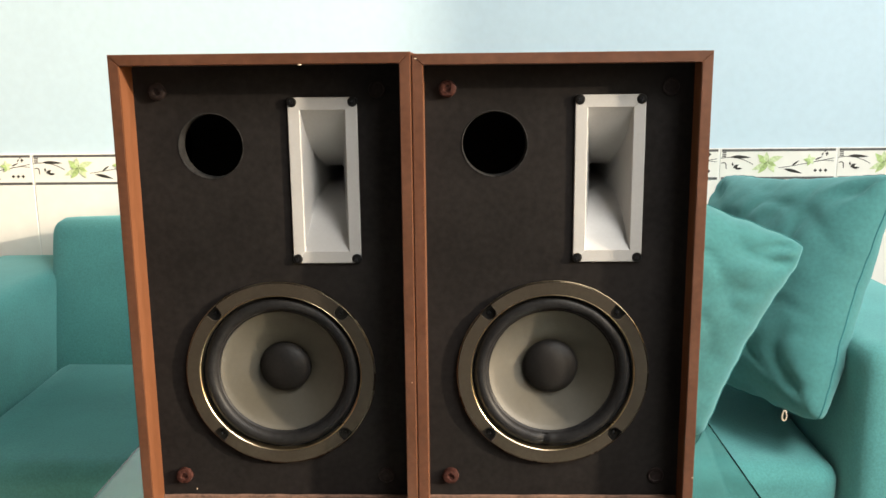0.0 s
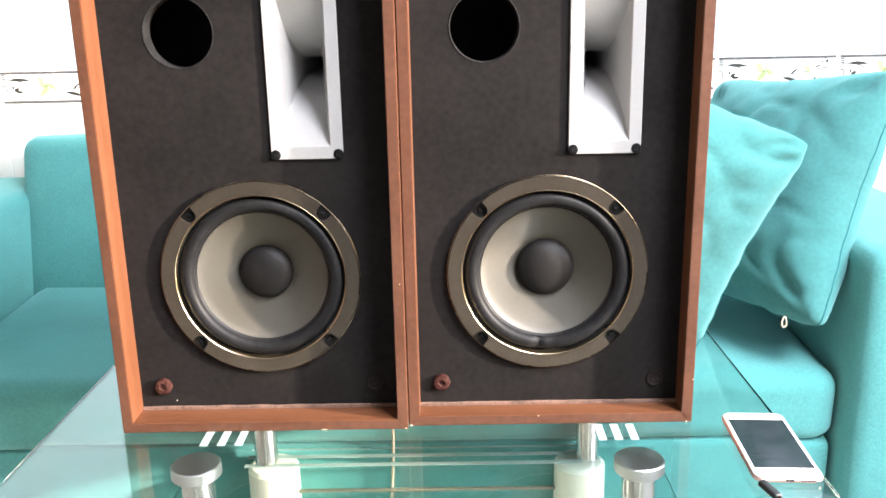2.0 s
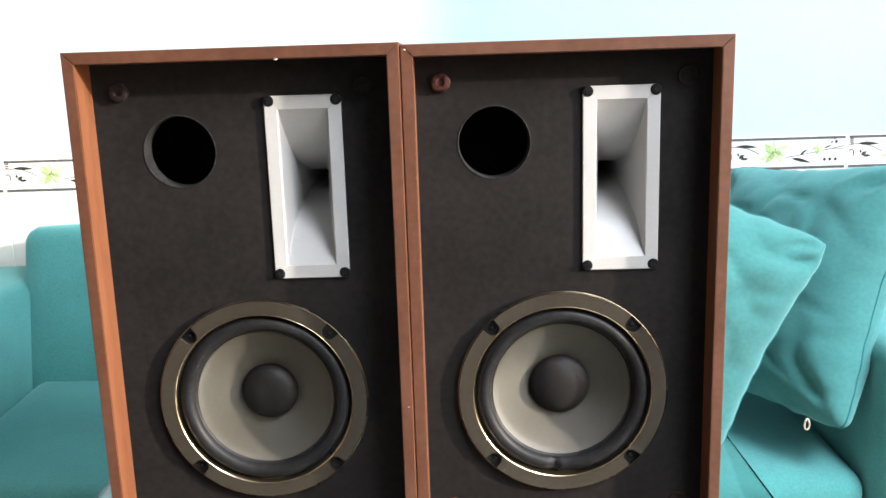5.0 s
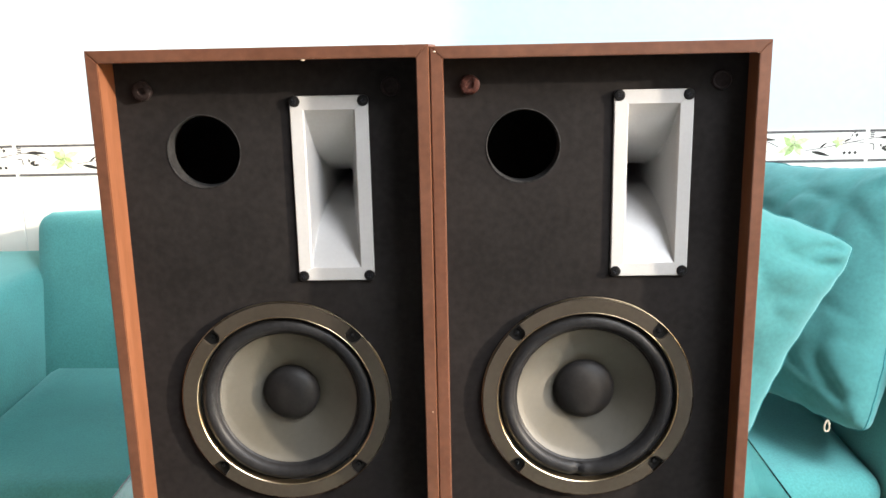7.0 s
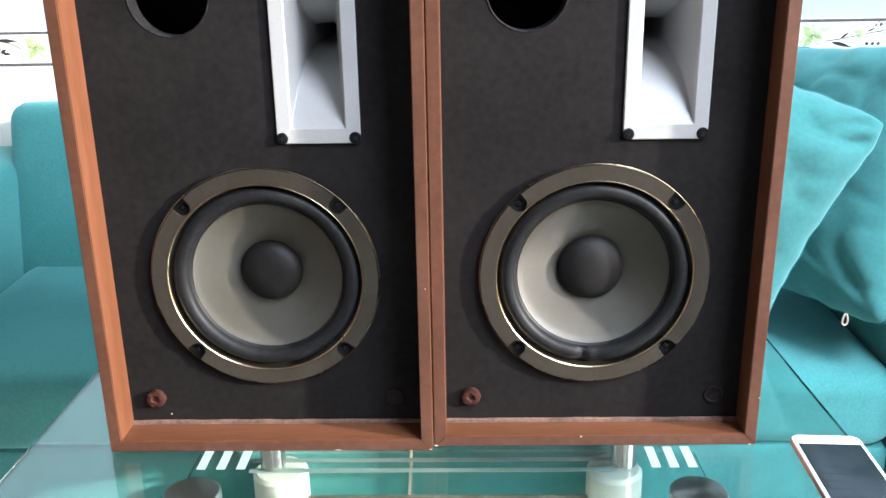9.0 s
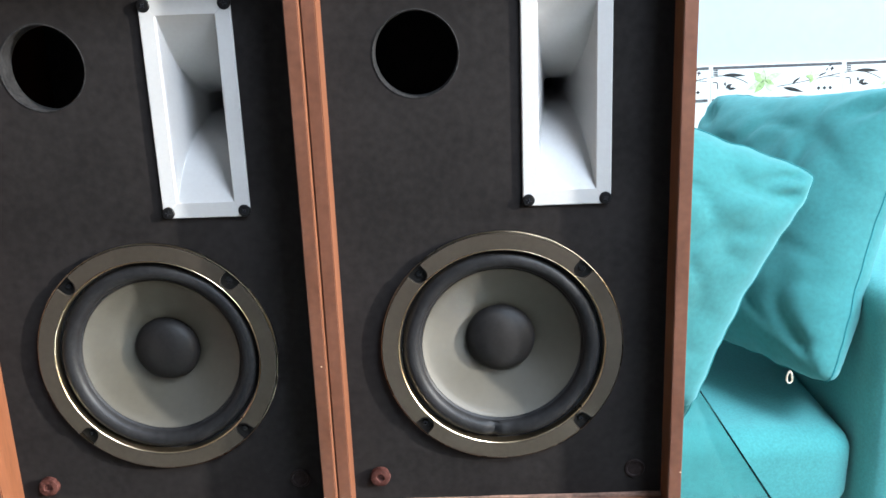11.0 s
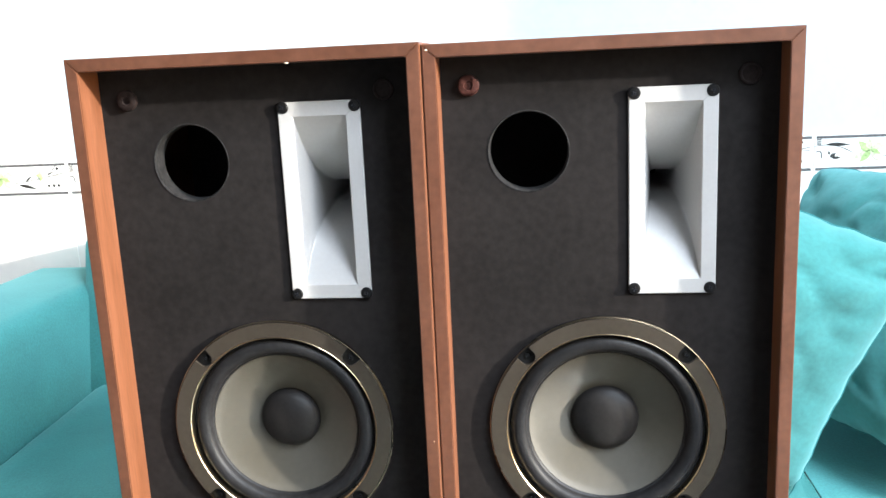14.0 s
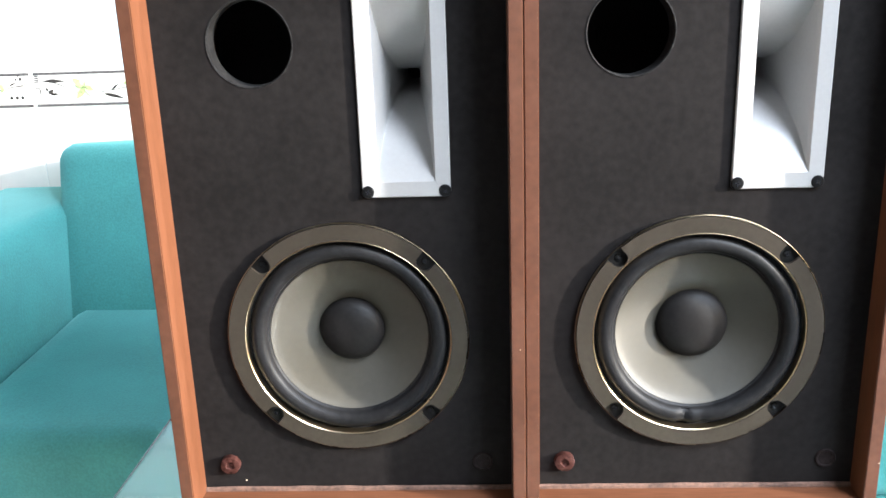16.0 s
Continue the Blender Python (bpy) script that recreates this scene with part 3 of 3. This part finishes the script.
for sx in (-1, 1):
    part("back_cushion", cushion(SEAT_W + 0.022, 0.17, 0.40, 0.035, (0, 0.02, 0.006), rough=0.003, seed=5 + sx), M_TEAL, sofa, m=pose(MID + sx * (SEAT_W / 2 + 0.012), 1.765, 0.47, -14, 0, 0))
    part("arm", cushion(0.22, 0.71, 0.499 - 0.004 * sx, 0.026, (0.006, 0.006, 0.012), rough=0.0015, seed=9 + sx), M_TEAL, sofa, m=pose(MID + sx * (SEAT_W + 0.112), 1.543, 0.3205))
    rim = [(MID + sx * (SEAT_W + 0.012), 1.222 + 0.012 * math.sin(k * 0.7) * (k < 4), 0.40 + 0.0125 * k) for k in range(11)] + [(MID + sx * (SEAT_W + 0.020), 1.212, 0.540), (MID + sx * (SEAT_W + 0.034), 1.205, 0.553)]
    part("arm_seam", tube(rim, 0.0014, 6), M_TEAL, sofa, "sewn seam on the arm")
part("back_frame", cushion(1.42, 0.09, 0.50, 0.03), M_TEAL, sofa, m=pose(MID, 1.855, 0.33))
for sx in (-0.78, 0.50):
    for sy in (1.32, 1.76):
        part("leg", upright([(0, 0.08), (0.022, 0.08), (0.016, 0.0), (0, 0)]), M_CABLE, sofa, "dark short leg", m=pose(sx, sy, 0))


def pillow(m, size, thick, label, seed, tuck=1.0, pinch=0.10):
    bm = bmesh.new()
    n = 56
    half = size / 2
    grid = {}
    for s in (1, -1):
        for i in range(n + 1):
            for j in range(n + 1):
                u, v = 2 * i / n - 1, 2 * j / n - 1
                rim = i in (0, n) or j in (0, n)
                if s < 0 and rim:
                    grid[s, i, j] = grid[1, i, j]
                    continue
                far = max(abs(u), abs(v))
                h = thick / 2 * (0.22 * (1 - far ** 5) ** 0.5 + 0.78 * ((1 - u * u) * (1 - v * v)) ** 0.52)
                x = u * half * (1 - pinch * (1 - v * v))
                y = v * half * (1 - pinch * (1 - u * u))
                blunt = 1 - 0.075 * (abs(u) * abs(v)) ** 6
                x, y = x * blunt, y * blunt
                p = Vector((x * 4 + seed, y * 4, s))
                h *= 1 + 0.10 * noise.noise(p * 1.2)
                edge = max(abs(u), abs(v))
                h += (0.0075 * noise.noise(p * 2.6) + 0.0034 * noise.noise(p * 7)) * (1 - edge ** 6)
                for cu in (-1, 1):
                    for cv in (-1, 1):
                        d, turn = math.hypot(u - cu, v - cv), math.atan2(v - cv, u - cu)
                        h += 0.0150 * math.sin(turn * 9 + seed + cu + 2 * cv) * math.exp(-3.2 * d) * min(1, 4 * d) * (1 - edge ** 8)
                for cu, cv in ((1, 1), (1, -1), (-1, 1), (-1, -1)):
                    along, across = (1 - u * cu) * 0.8 + (1 - v * cv) * 0.6, (1 - u * cu) * 0.6 - (1 - v * cv) * 0.8
                    h -= 0.017 * tuck * math.exp(-((across - 0.03) / 0.05) ** 2) * max(0, min(1, along * 8)) * math.exp(-((along - 0.12) / 0.22) ** 2) * (1 - edge ** 20)
                    h -= 0.015 * tuck * math.exp(-((1 - v * cv - 0.20 - 0.15 * (1 - u * cu)) / 0.055) ** 2) * math.exp(-((1 - u * cu - 0.20) / 0.16) ** 2) * (1 - edge ** 20)
                x += 0.0030 * noise.noise(Vector((v * 7 + seed, u * 2, 3))) * edge ** 6
                y += 0.0030 * noise.noise(Vector((u * 7 + seed, v * 2, 8))) * edge ** 6
                fold = noise.noise(Vector((u * 1.1 + v * 2.6 + seed, v * 0.8 - u * 1.9, s + seed)))
                h -= 0.0075 * max(0, 1 - abs(fold) * 3.0) ** 2 * (1 - edge ** 4)
                h += 0.0028 * math.sin(9 * u + 4 * v + 5 * noise.noise(p * 0.9)) * (1 - u * u) * (1 - v * v) * (0.4 + noise.noise(p * 0.7 + Vector((7, 1, 3))))
                grid[s, i, j] = bm.verts.new((x, y, s * h if not rim else 0))
    for s in (1, -1):
        for i in range(n):
            for j in range(n):
                bm.faces.new((grid[s, i, j], grid[s, i + 1, j], grid[s, i + 1, j + 1], grid[s, i, j + 1]))
    rim_line = [grid[1, i, j].co.copy() for i, j in [(k, 0) for k in range(n)] + [(n, k) for k in range(n)] + [(n - k, n) for k in range(n)] + [(0, n - k) for k in range(n + 1)]]
    ob = tagged(part("pillow", bm, M_PILE, None, label, m=m), category="pillow", group="pillows on the sofa")
    ob.data.set_sharp_from_angle(angle=radians(180))
    part("seam", tube(rim_line, 0.0011, 6), M_SEAM, ob, "sewn edge seam")
    return ob


def spread(corner, side, up, size):
    """The pose of a square cushion from one corner: side leads to it along one edge, up along the other."""
    x, y = Vector(side).normalized(), Vector(up)
    y = (y - x * y.dot(x)).normalized()
    m = Matrix((x, y, x.cross(y))).transposed().to_4x4()
    m.translation = Vector(corner) - size / 2 * x - size / 2 * y
    return m


pillow(spread((0.477, 1.166, 0.727), (0.85, -0.30, -0.40), (0.42, 0.02, 0.90), 0.358), 0.358, 0.175, "teal velour cushion leaning on one corner", 1)
pillow_b = pillow(spread((0.646, 1.283, 0.815), (0.148, -0.364, 0.040), (0.136, 0.096, 0.376), 0.405), 0.405, 0.175, "teal velour cushion with a small zip pull", 4, 0.35)

loop = [(0.0045 * math.sin(2 * math.pi * k / 16) * (0.45 + 0.55 * (1 - math.cos(2 * math.pi * k / 16)) / 2), 0, -0.016 * (1 - math.cos(2 * math.pi * k / 16)) / 2) for k in range(17)]
part("zip_pull", tube(loop, 0.0013, 8), M_WIRE, pillow_b, "beige loop zip pull", m=pillow_b.matrix_basis.inverted() @ pose(0.4670, 1.214, 0.4680))

# ---- wall tiles ----
PITCH, JOINT0 = 0.2525, 0.5550


def tile_mesh(w, h):
    bm = box(bmesh.new(), 0.001, w - 0.001, -0.006, 0.0, 0.001, h - 0.001, 0.0008, 1)
    return bm


def print_flat(bm, pts, y, index):
    """A flat printed patch of (x, z) points."""
    f = bm.faces.new([bm.verts.new((x, y, z)) for x, z in pts])
    f.material_index = index


def blade(bm, x, z, length, width, turn, y, index):
    pts = []
    for k in range(13):
        u = k / 12
        pts.append((length * u, width * math.sin(math.pi * u ** 0.8) / 2))
    pts += [(a, -b * 0.6) for a, b in pts[-2:0:-1]]
    c, s = math.cos(radians(turn)), math.sin(radians(turn))
    print_flat(bm, [(x + a * c - b * s, z + a * s + b * c) for a, b in pts], y, index)


def stroke(bm, pts, width, y, index):
    left, right = [], []
    for i, (x, z) in enumerate(pts):
        a, b = pts[max(i - 1, 0)], pts[min(i + 1, len(pts) - 1)]
        d = math.hypot(b[0] - a[0], b[1] - a[1])
        nx, nz = -(b[1] - a[1]) / d, (b[0] - a[0]) / d
        left.append((x + nx * width / 2, z + nz * width / 2))
        right.append((x - nx * width / 2, z - nz * width / 2))
    print_flat(bm, left + right[::-1], y, index)


def border_mesh():
    h, w, y = 0.0690, PITCH, -0.0064
    bm = tile_mesh(w, h)
    print_flat(bm, [(0.004, h - 0.0068), (w - 0.004, h - 0.0068), (w - 0.004, h - 0.0015), (0.004, h - 0.0015)], y, 1)
    print_flat(bm, [(0.004, 0.0015), (w - 0.004, 0.0015), (w - 0.004, 0.0066), (0.004, 0.0066)], y, 1)
    stroke(bm, [(0.002 + 0.070 * k / 8, 0.048 + 0.004 * math.sin(math.pi * k / 8) - 0.014 * (k / 8) ** 2) for k in range(9)], 0.0014, y, 2)
    stroke(bm, [(0.127 + 0.119 * k / 8, 0.026 + 0.021 * (k / 8) ** 1.15) for k in range(9)], 0.0014, y, 2)
    stroke(bm, [(0.207 + 0.039 * k / 6, 0.040 + 0.002 * math.sin(math.pi * k / 6)) for k in range(7)], 0.0011, y, 2)
    blade(bm, 0.0225, 0.0505, 0.045, 0.0085, -2, y, 2)
    blade(bm, 0.139, 0.0235, 0.042, 0.0085, -14, y, 2)
    blade(bm, 0.156, 0.030, 0.020, 0.0050, 38, y, 2)
    blade(bm, 0.205, 0.0425, 0.018, 0.0040, 24, y, 2)
    stroke(bm, [(0.004 + 0.0016 * k + 0.003 * math.sin(0.5 * k), 0.0370 + 0.0012 * k - 0.00034 * k * k) for k in range(9)], 0.0020, y, 2)
    for dx, dz, length, wide, turn in ((0.030, 0.026, 0.014, 0.008, 35), (0.033, 0.031, 0.010, 0.008, -60), (0.036, 0.024, 0.014, 0.006, 5), (0.029, 0.031, 0.008, 0.005, 100)):
        blade(bm, dx, dz, length, wide, turn, y - 0.00005 * turn / 40 - 0.0002, 2)
    for k, (turn, length, wide, index) in enumerate(((207, 0.037, 0.015, 4), (20, 0.035, 0.016, 4), (142, 0.028, 0.016, 3), (231, 0.031, 0.014, 3), (304, 0.028, 0.016, 4), (98, 0.023, 0.014, 4), (335, 0.022, 0.010, 3), (170, 0.020, 0.009, 3))):
        blade(bm, 0.103, 0.0385, length, wide, turn, y - 0.0001 * (k + 1), index)
    for k, (turn, length, wide) in enumerate(((100, 0.012, 0.008), (180, 0.014, 0.009), (12, 0.013, 0.008), (250, 0.015, 0.009), (305, 0.013, 0.008))):
        blade(bm, 0.194, 0.044, length, wide, turn, y - 0.0001 * (k + 9), 3 if k % 2 else 4)
    for turn in (75, 200, 320):
        blade(bm, 0.103, 0.0385, 0.010, 0.0012, turn, y - 0.0016, 2)
    for k in range(3):
        cx = 0.207 + 0.0112 * k
        print_flat(bm, [(cx - 0.0040, 0.020), (cx, 0.0160), (cx + 0.0040, 0.020), (cx, 0.0240)], y, 2)
    for dx, dz, turn in ((0.219, 0.052, 60), (0.226, 0.056, 10), (0.229, 0.051, 80), (0.224, 0.060, 40), (0.233, 0.054, 120)):
        blade(bm, dx, dz, 0.008, 0.0036, turn, y - 0.0001, 2)
    for k in range(3):
        print_flat(bm, [(0.005, 0.0510 + 0.004 * k), (0.0135, 0.0510 + 0.004 * k), (0.0135, 0.0535 + 0.004 * k), (0.005, 0.0535 + 0.004 * k)], y, 1)
    return bm


bm = bmesh.new()
box(bm, -1.45, 2.00, WALL_Y - 0.0052, WALL_Y - 0.0002, 0, 0.795)
part("grout", bm, M_GROUT, wall_north, smooth=False)
first = {}
for col in range(-7, 5):
    x = JOINT0 + PITCH * col
    for name, z, maker, mats in (("border_tile", 0.7255, border_mesh, [M_BORDER, M_LINE, M_INK, M_LEAF, M_LEAF_PALE]), ("wall_tile", 0.3235, lambda: tile_mesh(PITCH, 0.402), M_TILE), ("wall_tile", -0.0785, lambda: tile_mesh(PITCH, 0.402), M_TILE)):
        m = pose(x, WALL_Y - 0.0005, z)
        if name not in first:
            first[name] = part(name, maker(), mats, wall_north, smooth=False, m=m)
        else:
            ob = new(name, first[name].data)
            ob.parent = wall_north
            ob.matrix_local = m
